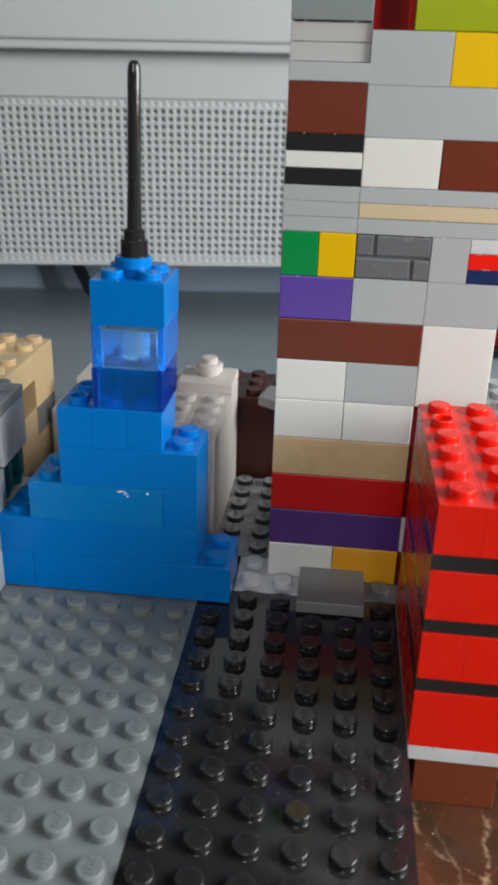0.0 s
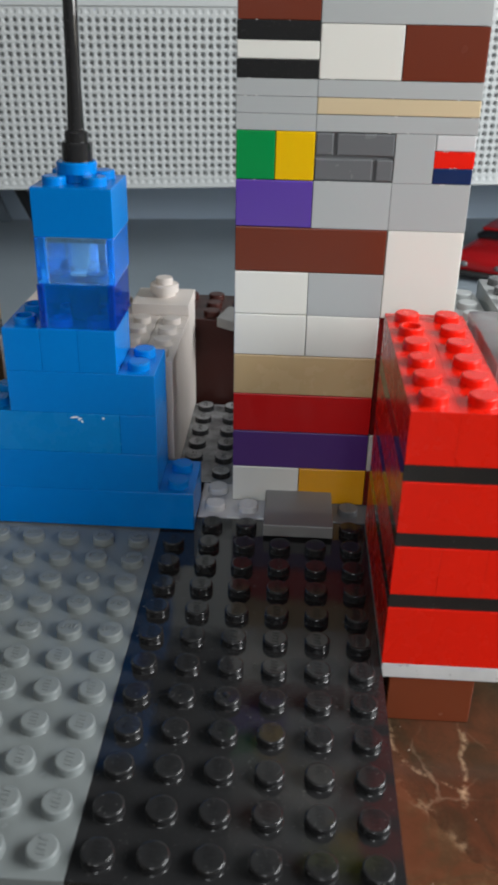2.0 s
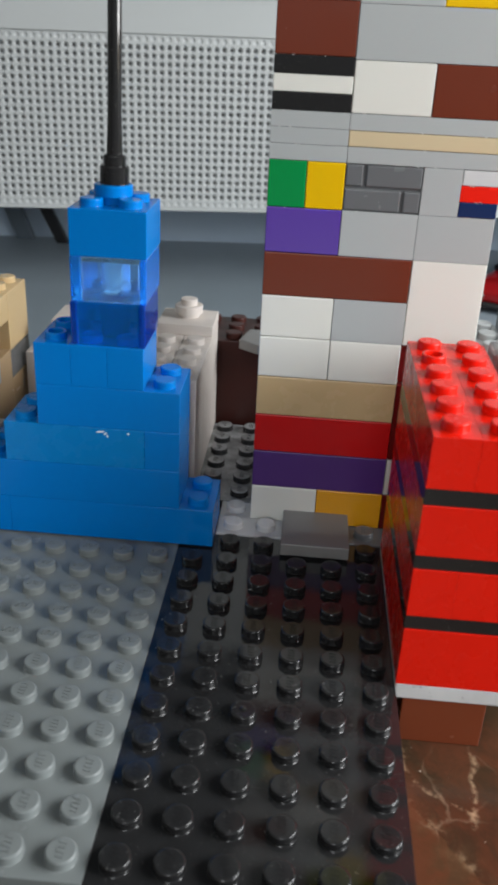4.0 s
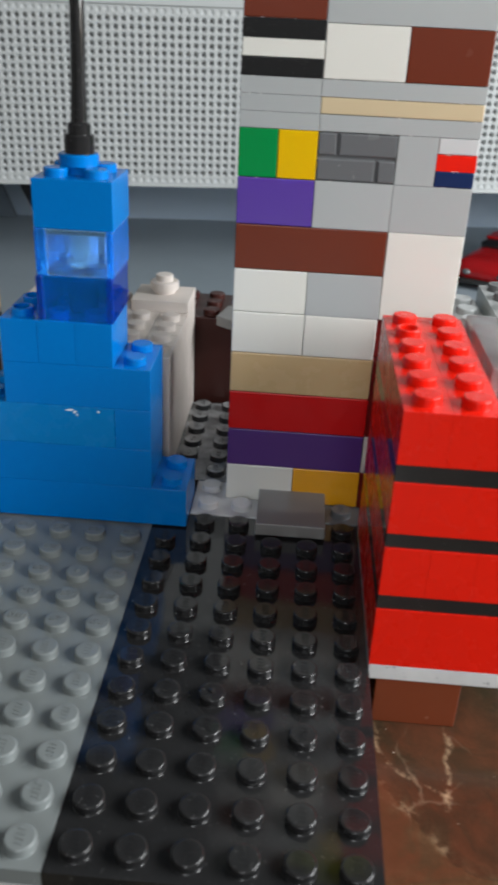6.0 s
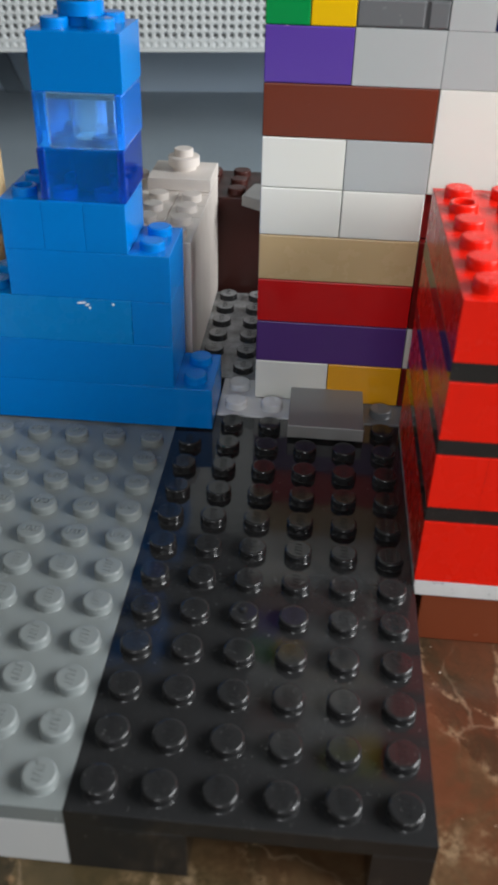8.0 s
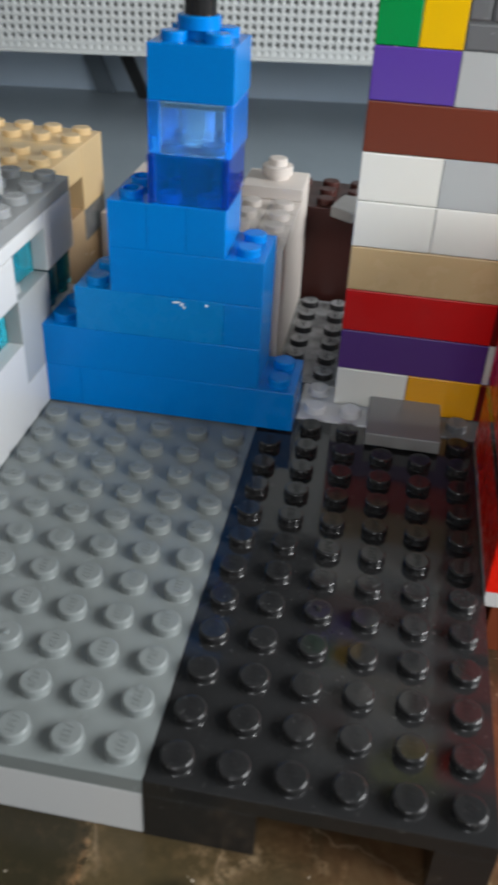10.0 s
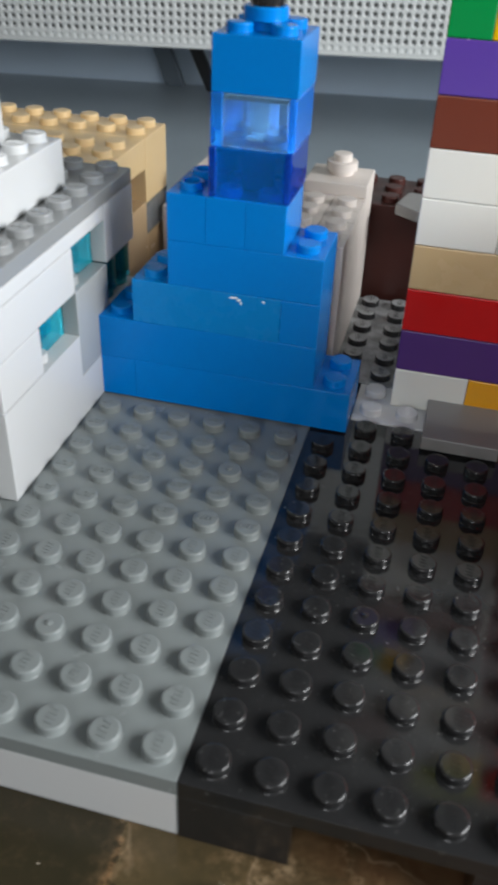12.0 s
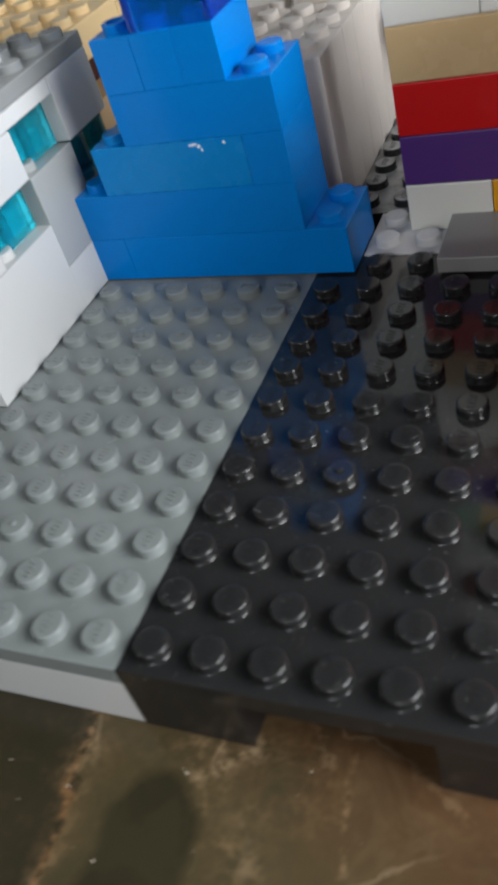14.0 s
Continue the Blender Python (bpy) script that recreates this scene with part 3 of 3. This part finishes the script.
# ---------------------------------------------------------------- blue tower
blue = thing("blue_tower", "stepped blue toy-brick tower with clear bricks and a black antenna", "toy building", (0, 0.0016, 0.0004))
brick(blue, -6, 11, 0, 1, 2, 3, "blue")
brick(blue, -5, 11, 0, 6, 2, 3, "blue", [(5, 0), (5, 1)])
brick(blue, -6, 11, 3, 6, 2, 3, "blue", [(0, 0), (0, 1)])
old = brick(blue, -5, 11, 6, 4, 2, 3, "old_blue", [(0, 0), (0, 1)], label="slightly greener, chipped blue brick")
brick(blue, -1, 11, 6, 1, 2, 3, "blue")
brick(blue, -4, 11, 9, 4, 2, 3, "blue", [(3, 0), (3, 1)])
brick(blue, -4, 11, 12, 1, 2, 3, "blue", [(0, 0), (0, 1)], "hollow")
brick(blue, -3, 11, 12, 1, 2, 3, "blue", True, "hollow")
brick(blue, -2, 11, 12, 1, 2, 3, "blue", True, "hollow")
brick(blue, -2.89, 11, 21, 2, 2, 3, "blue", True)


def clear_brick(zp, shift, mat, end_mat, tube_mat, label):
    """A hollow clear brick: open box between two end walls, with the round tube inside."""
    h, t = 3 * P, 0.0013
    left, right = (0.0024, 2 * U - 0.0014) if mat == "clear_blue" else (0.0015, 2 * U - 0.0014)
    bm = bmesh.new()
    add_box(bm, left + 0.00001, 0.00003, 0.0001, right - 0.00001, t, h - 0.00003, 0.00022, 2)
    add_box(bm, left + 0.00001, t + 0.00003, h - t, right - 0.00001, 2 * U - 0.00003, h - 0.00003, 0.0001)
    body = part("brick", bm, M[mat], blue, label)
    body.location = (-3 * U + shift, 11 * U, zp * P)
    body.visible_shadow = False
    # Same plastic: the deeper colour stands in for light's longer path through the ends.
    for x0, x1 in ((0.00003, left - 0.00001), (right + 0.00001, 2 * U - 0.00003)):
        bm = bmesh.new()
        add_box(bm, x0, 0.00003, 0.0001, x1, 2 * U - 0.00003, h - 0.00003, 0.00034, 3)
        part("end_wall", bm, M[end_mat], body, "clear end wall, coloured deeper for light running lengthwise")
    bm = bmesh.new()
    add_box(bm, left + 0.00002, 2 * U - t, 0.0001, right - 0.00002, 2 * U - 0.00003, h - t - 0.00004)
    # On the pale brick, a scattering blue stands in for light glowing inside.
    part("rear_wall", bm, M["clear_glow_blue" if mat == "clear_blue" else mat], body)
    bm = bmesh.new()
    add_lathe(bm, [(0.0032, 0.0006), (0.0032, h - t - 0.0004)], 28, U, U)
    add_lathe(bm, [(0.0023, 0.0009), (0.0023, h - t - 0.0008)], 28, U, U)
    part("tube", bm, M[tube_mat], body, smooth=True)
    if mat == "clear_blue":
        for piece in body.children:
            piece.visible_shadow = False
    for i in (0.5, 1.5):
        for k in (0.5, 1.5):
            add_stud(body, i * U, k * U, h - GAP, mat)


clear_brick(15, 0.0004, "clear_dark_blue", "clear_dark_blue_ends", "clear_dark_blue", "clear dark blue brick")
clear_brick(18, 0.0007, "clear_blue", "clear_blue_ends", "clear_tube", "clear pale blue brick")
bm = bmesh.new()
for cx, cz, w, h, turn in ((2.76, 0.905, 0.26, 0.035, -8), (2.90, 0.865, 0.13, 0.04, -35), (2.96, 0.80, 0.06, 0.05, 0), (3.55, 0.90, 0.08, 0.045, 10)):
    bmesh.ops.create_uvsphere(bm, u_segments=10, v_segments=6, radius=0.5, matrix=Matrix.Translation((cx * U, 0.00002, cz * 3 * P)) @ pose(0, 0, 0, 0, turn, 0) @ Matrix.Diagonal((w * U, 0.00012, h * 3 * P * 1.4, 1)))
part("chip", bm, M["chip"], old, "pale chips in the plastic")
bm = bmesh.new()
add_lathe(bm, [(0.0030, 0.0), (0.0030, 0.0014), (0.0040, 0.0016), (0.0040, 0.0036), (0.0038, 0.0039)], 28, -1.93 * U, 12 * U)
ob = part("round_plate", bm, M["blue"], blue, smooth=True)
ob.location.z = 24 * P
bm = bmesh.new()
z0 = 24 * P + 0.0040
add_lathe(bm, [(0.0030, 0), (0.0030, 0.0032), (0.0028, 0.0035), (0.0023, 0.0036), (0.0023, 0.0052), (0.0021, 0.0055), (0.00165, 0.0057), (0.0014, 0.014), (0.00138, 0.0357), (0.0013, 0.0370), (0.0010, 0.0378), (0.0005, 0.0382)], 24)
ob = part("antenna", bm, M["black"], blue, "black plastic antenna with a stepped foot", True)
ob.matrix_basis = Matrix.Translation((-1.9 * U, 12 * U, z0)) @ pose(0, 0, 0, 0, 1.4, 0)

# ---------------------------------------------------------------- tall patchwork tower
tall = thing("patchwork_tower", "tall toy-brick tower in mixed colours, smooth front", "toy building", (-0.0002, -0.0002, 0.0005))


def course(x0, x1, zp, hp, mat, name="brick", label="", nudge=0.0, depth=2, y=13):
    return brick(tall, x0, y, zp, x1 - x0, depth, hp, mat, [], name=name, label=label, nudge=nudge)


course(2, 4, 0, 3, "warm_white")
course(4, 6, 0, 3, "orange")
course(2, 6, 3, 3, "deep_purple")
course(2, 6, 6, 3, "deep_red")
course(2, 6, 9, 3, "dull_tan")
course(2, 4, 12, 3, "warm_white")
course(4, 6, 12, 3, "warm_white")
course(2, 4, 15, 3, "warm_white")
course(4, 6, 15, 3, "light_grey")
course(2, 6, 18, 3, "brown")
course(2, 4, 21, 3, "purple")
course(4, 6, 21, 3, "light_grey")
course(2, 3, 24, 3, "green")
course(3, 4, 24, 3, "yellow")
for k in range(3):
    course(2, 4, 27 + k, 1, "light_grey", "plate")
for k, c in enumerate(("black", "warm_white", "black")):
    course(2, 4, 30 + 1.06 * k, 1.06, c, "plate")
course(2, 4, 33.18, 3.12, "brown")
course(2, 4, 36.30, 1.1, "light_grey", "plate", nudge=-0.0004)
for k in range(2):
    course(2, 4, 37.42 + 1.12 * k, 1.1, "old_white", "plate", nudge=0.0008)
course(2, 4, 39.72, 3, "grey")
# right half
course(6, 8, 0, 3, "dark_red")
course(6, 8, 3, 3, "warm_white")
course(6, 8, 6, 6, "dark_red")
course(6, 8, 12, 3, "dark_red", nudge=0.002)
course(6, 8, 15, 6, "warm_white")
course(6, 8, 21, 3, "light_grey")
course(6, 7, 24, 3, "light_grey")
for k, c in enumerate(("navy", "red", "white")):
    course(7, 8, 24 + k, 1, c, "plate")
course(4, 8, 27, 1, "light_grey", "plate")
course(4, 8, 28, 1, "pale_tan", "plate")
course(4, 8, 29, 1, "light_grey", "plate")
course(4, 6, 30, 3.08, "warm_white")
course(6, 8, 30, 3.08, "brown")
course(4, 8, 33.08, 3.08, "light_grey")
course(4, 6, 36.16, 3.1, "light_grey")
course(6, 8, 36.16, 3.1, "yellow")
brick(tall, 4, 13, 39.26, 1, 1, 3, "clear_red", hollow=True, label="clear dark red brick")
course(5, 8, 39.26, 3, "lime")
# brick with a moulded masonry pattern
bm = bmesh.new()
add_box(bm, GAP, 0.0006, 0, 2 * U - GAP, 2 * U, 3 * P - GAP)
for x0, x1, z0, z1 in ((0.0001, 0.0037, 0.0051, 0.0094), (0.0043, 0.0159, 0.0051, 0.0094), (0.0001, 0.0118, 0.0002, 0.0045), (0.0124, 0.0159, 0.0002, 0.0045)):
    add_box(bm, x0, 0.0, z0, x1, 0.001, z1, 0.0003, 2)
ob = part("brick", bm, M["dark_grey"], tall, "dark grey brick moulded with a masonry pattern")
ob.location = (4 * U, 13 * U, 24 * P)

# nicks where the plates have been prised apart
nicks = random.Random(7)
bm = bmesh.new()
for x0, x1, levels in ((2, 4, (28, 29, 30, 33.18)), (4, 8, (27, 28, 29, 30)), (7, 8, (24, 25, 26)), (2, 8, (15, 24)), (2, 4, (37.42, 38.54, 39.66))):
    for level in levels:
        for _ in range(2):
            m = Matrix.Translation((nicks.uniform(x0 + 0.1, x1 - 0.1) * U, 13 * U + 0.00004, level * P + nicks.uniform(-0.00005, 0.0001)))
            bmesh.ops.create_uvsphere(bm, u_segments=7, v_segments=5, radius=0.5, matrix=m @ pose(0, 0, 0, 0, nicks.uniform(-20, 20), 0) @ Matrix.Diagonal((nicks.uniform(0.00025, 0.0009), 0.00016, nicks.uniform(0.00012, 0.00025), 1)))
part("chip", bm, M["nick"], tall, "small pale nicks along the plate edges")

# ---------------------------------------------------------------- red building
red = thing("red_building", "red toy-brick block striped with black plates, on brown bricks", "toy building", (-0.0002, -0.0010, 0))
RX, RY = 6.0, 5.95
brick(red, RX + 0.22, RY + 0.05, -4, 2, 2, 3.36, "mid_brown", label="brown brick under the front corner")
brick(red, RX + 0.22, RY + 4, -4, 4, 2, 3.36, "mid_brown")
brick(red, RX, RY, -0.64, 4, 6, 1.08, "scuffed_white", name="plate", label="scuffed white plate")
brick(red, RX, RY, 0.44, 4, 6, 3.96, "red")
brick(red, RX, RY, 4.40, 4, 6, 0.96, "black", name="plate", nudge=0.0003)
for i in (0, 1):
    brick(red, RX + i, RY, 5.36, 1, 6, 3.10, "red")
brick(red, RX + 2, RY, 5.36, 2, 6, 3.10, "red")
brick(red, RX, RY, 8.46, 4, 6, 0.91, "black", name="plate", nudge=0.0003)
brick(red, RX, RY, 9.37, 3, 6, 3.10, "red")
brick(red, RX + 3, RY, 9.37, 1, 6, 3.10, "red")
brick(red, RX, RY, 12.47, 4, 6, 1.03, "black", name="plate", nudge=0.0003)
brick(red, RX, RY, 13.5, 1, 4, 3, "red", True)
brick(red, RX + 1, RY, 13.5, 1, 4, 3, "red", True)
brick(red, RX, RY + 4, 13.5, 2, 2, 3, "red", [(1, 0), (0, 1), (1, 1)])
add_stud(red, (RX + 0.5) * U, (RY + 4.5) * U, 16.5 * P, "red", "hollow")
brick(red, RX + 2, RY, 13.5, 2, 6, 1, "red", name="plate")

# ---------------------------------------------------------------- white house
house = thing("white_house", "white toy-brick house with aqua windows and a stepped roof", "toy building", (0.0001, -0.0003, 0.0003))
def round_brick(parent, x, y, zp, mat, label):
    bm = bmesh.new()
    add_lathe(bm, [(0.0031, 0), (0.0031, 0.0017), (0.0039, 0.0020), (0.0039, 0.0092), (0.0037, 0.0095)], 28)
    add_lathe(bm, [(0.0019, 0.0004), (0.0019, 0.0080)], 20)
    ob = part("round_brick", bm, M[mat], parent, label, True)
    ob.location = ((x + 0.5) * U, (y + 0.5) * U, zp * P)


brick(house, -8, 6, 0, 2, 4, 6, "white_snug", [(1, 2)])
brick(house, -8, 10, 0, 2, 4, 3, "white_snug")
brick(house, -7, 10, 3, 1, 2, 6, "column_grey", [(0, 0)])
brick(house, -7, 12, 3, 1, 2, 3, "white", [(0, 0)])
brick(house, -8, 10, 3, 1, 4, 9, "white")
brick(house, -8, 6, 6, 2, 2, 3, "white")
brick(house, -8, 8, 6, 1, 2, 3, "white")
for y, zp in ((8, 6), (10, 9)):
    pane = brick(house, -7, y, zp, 0.6, 2, 3, "clear_aqua", hollow=True, label="clear aqua window brick")
    pane.visible_shadow = False
round_brick(house, -7, 12, 6, "clear_aqua", "clear aqua round window brick")
round_brick(house, -7, 13, 6, "clear_aqua", "clear aqua round window brick")
brick(house, -8, 6, 9, 2, 4, 3, "white")
brick(house, -7, 12, 9, 1, 2, 4, "pale_grey")
brick(house, -8, 6, 12, 2, 6, 1, "white", name="plate")
brick(house, -10, 7, 0, 2, 1, 3, "grey")
brick(house, -10, 7, 3, 2, 1, 2, "white")
brick(house, -10, 8, 0, 2, 1, 12, "dark_grey")
brick(house, -12, 6, 0, 2, 8, 6, "white")
brick(house, -12, 6, 6, 2, 8, 6, "white")
brick(house, -12, 6, 12, 4, 6, 1, "white", name="plate")
brick(house, -10, 12, 0, 2, 2, 12, "white")
brick(house, -12, 12, 12, 4, 2, 1, "white", name="plate")
rim = brick(house, -12, 6, 13, 6, 8, 1, "roof_grey", [], name="plate", label="grey roof plate")
for i in range(6):
    for j in range(8):
        if not (1 <= i <= 4 and 2 <= j <= 5):
            add_stud(rim, (i + 0.5) * U, (j + 0.5) * U, P - GAP, "roof_grey", "letters_x")
mid = brick(house, -11, 8, 14, 4, 4, 3, "white", [])
for i in range(4):
    for j in range(4):
        if not (1 <= i <= 2 and 1 <= j <= 2):
            add_stud(mid, (i + 0.5) * U, (j + 0.5) * U, 3 * P - GAP, "white", "letters_x")
brick(house, -10, 9, 17, 2, 2, 3, "white", True, "letters_x")

# ---------------------------------------------------------------- tan house behind
tan = thing("tan_house", "tan toy-brick house with a studded roof", "toy building", (-7.0 * U, 13.72 * U, 0))
brick(tan, -6, 0.3, -4, 6, 5.7, 4, "dark_grey")
brick(tan, -6, 0.3, 0, 6, 3.7, 8.4, "tan")
brick(tan, -6, 4, 0, 6, 2, 5.6, "tan")
brick(tan, -2, 4, 5.6, 2, 2, 2.6, "clear", hollow=True, label="clear window brick")
brick(tan, -6, 4, 5.6, 4, 2, 2.6, "tan")
brick(tan, -6, 0.3, 8.4, 5, 3.7, 2.6, "deep_brown")
brick(tan, -6, 0.3, 11, 6, 3.7, 2.4, "sand", [(i, j) for i in range(6) for j in (0, 1, 2)])
brick(tan, -6, 4, 8.2, 6, 2, 5.2, "sand", True)

# ---------------------------------------------------------------- cream block and brown wall behind
cream = thing("cream_block", "cream toy-brick block with a small round stack on top", "toy building", (0.0005, 0.0008, 0.0004))
brick(cream, -3, 14, 0, 2, 6, 10.1, "cream", [(1, j) for j in range(4)] + [(0, j) for j in range(6)])
for j in range(6):
    brick(cream, -1, 14 + j, 0, 1, 1, 10.1, "cream", [(0, 0)] if j < 4 else [])
brick(cream, -6, 19, 0, 3, 1.9, 10.1, "cream")
brick(cream, -6.9, 18.6, 0, 0.9, 2, 7.2, "cream")
brick(cream, -2, 18.2, 10.1, 2, 1.9, 1, "cream", name="plate")
bm = bmesh.new()
add_lathe(bm, [(0.0031, 0), (0.0031, 0.0010), (0.004, 0.0011), (0.004, 0.0031), (0.0038, 0.0033), (0.0024, 0.0033), (0.0024, 0.0049), (0.0022, 0.0051)], 28, -1.0 * U, 19.3 * U)
ob = part("round_plate", bm, M["cream"], cream, smooth=True)
ob.location.z = 11.1 * P

wall_model = thing("brown_wall", "dark brown toy-brick wall closing the alley", "toy building")
brick(wall_model, -1.9, 20.3, -4, 10, 3, 12.3, "deep_brown", [(i, j) for i in range(1, 6) for j in range(3)])
bm = bmesh.new()
low = [bm.verts.new((x * U, y * U, 8.3 * P)) for x, y in ((0.9, 19.5), (1.6, 19.0), (3.4, 19.0), (3.4, 20.8), (1.2, 20.8))]
top = bmesh.ops.extrude_face_region(bm, geom=[bm.faces.new(low)])
bmesh.ops.translate(bm, vec=(0, 0, 0.9 * P), verts=[v for v in top["geom"] if isinstance(v, bmesh.types.BMVert)])
bmesh.ops.bevel(bm, geom=list(bm.edges), offset=0.0003, segments=2, affect="EDGES", profile=0.5)
part("wing_plate", bm, M["tile_grey"], wall_model, "grey wedge plate jutting into the alley")

# ---------------------------------------------------------------- right-hand pieces behind the red block
grey_block = thing("grey_block", "light grey toy-brick stack with studs beside the red block", "toy building", (0.0022, 0, -0.0003))
gb = brick(grey_block, 9.2, 12.5, -4, 4, 5, 19, "light_grey")
for i in range(4):
    for j in range(5):
        add_stud(gb, (i + 0.5) * U, (j + 0.5) * U, 19 * P - GAP, "mid_grey", "letters_x")
brick(grey_block, 8.1, 13.2, -4, 1, 4, 18, "light_grey", [(0, j) for j in range(4)])

clear_bar = thing("clear_slope", "cloudy clear sloped toy piece leaning on the red block", "toy piece")
bm = bmesh.new()
add_box(bm, (RX + 2.12) * U, (RY + 2.3) * U, 14.5 * P, (RX + 2.95) * U, (RY + 6) * U, 16.8 * P, 0.0006, 2)
part("slope", bm, M["cloudy"], clear_bar, smooth=True)

# ---------------------------------------------------------------- toy car on the desk
car = thing("toy_car", "small glossy red toy car with dark windows standing on the desk", "toy car", (0.1165, 0.318, DESK))
bm = bmesh.new()
add_box(bm, -0.004, -0.0125, 0.0035, 0.058, 0.0125, 0.0165, 0.0055, 4)
part("body", bm, M["car_red"], car, smooth=True)
bm = bmesh.new()
add_box(bm, 0.020, -0.0108, 0.0140, 0.050, 0.0108, 0.0205, 0.0040, 3)
part("cabin", bm, M["car_glass"], car, smooth=True)
bm = bmesh.new()
add_box(bm, 0.025, -0.0098, 0.0200, 0.045, 0.0098, 0.0216, 0.0008, 2)
part("roof", bm, M["car_red"], car)
bm = bmesh.new()
add_box(bm, -0.0048, -0.0115, 0.0030, 0.002, 0.0115, 0.0062, 0.0012, 2)
part("bumper", bm, M["rubber"], car, "black front bumper", True)
for wx in (0.008, 0.046):
    for wy in (-0.0138, 0.0092):
        bm = bmesh.new()
        add_lathe(bm, [(0.0042, 0), (0.005, 0.0006), (0.005, 0.004), (0.0042, 0.0046)], 20)
        wheel = part("wheel", bm, M["rubber"], car, smooth=True)
        wheel.matrix_basis = Matrix.Translation((wx, wy + 0.0046, 0.005)) @ pose(0, 0, 0, 90, 0, 0)
for ly in (-0.0065, 0.0065):
    bm = bmesh.new()
    bmesh.ops.create_uvsphere(bm, u_segments=16, v_segments=10, radius=0.0019, matrix=Matrix.Translation((-0.0030, ly, 0.0100)))
    part("headlight", bm, M["mid_grey"], car, smooth=True)
car.rotation_euler.z = radians(62)
car.scale = (1.25, 1.25, 0.82)
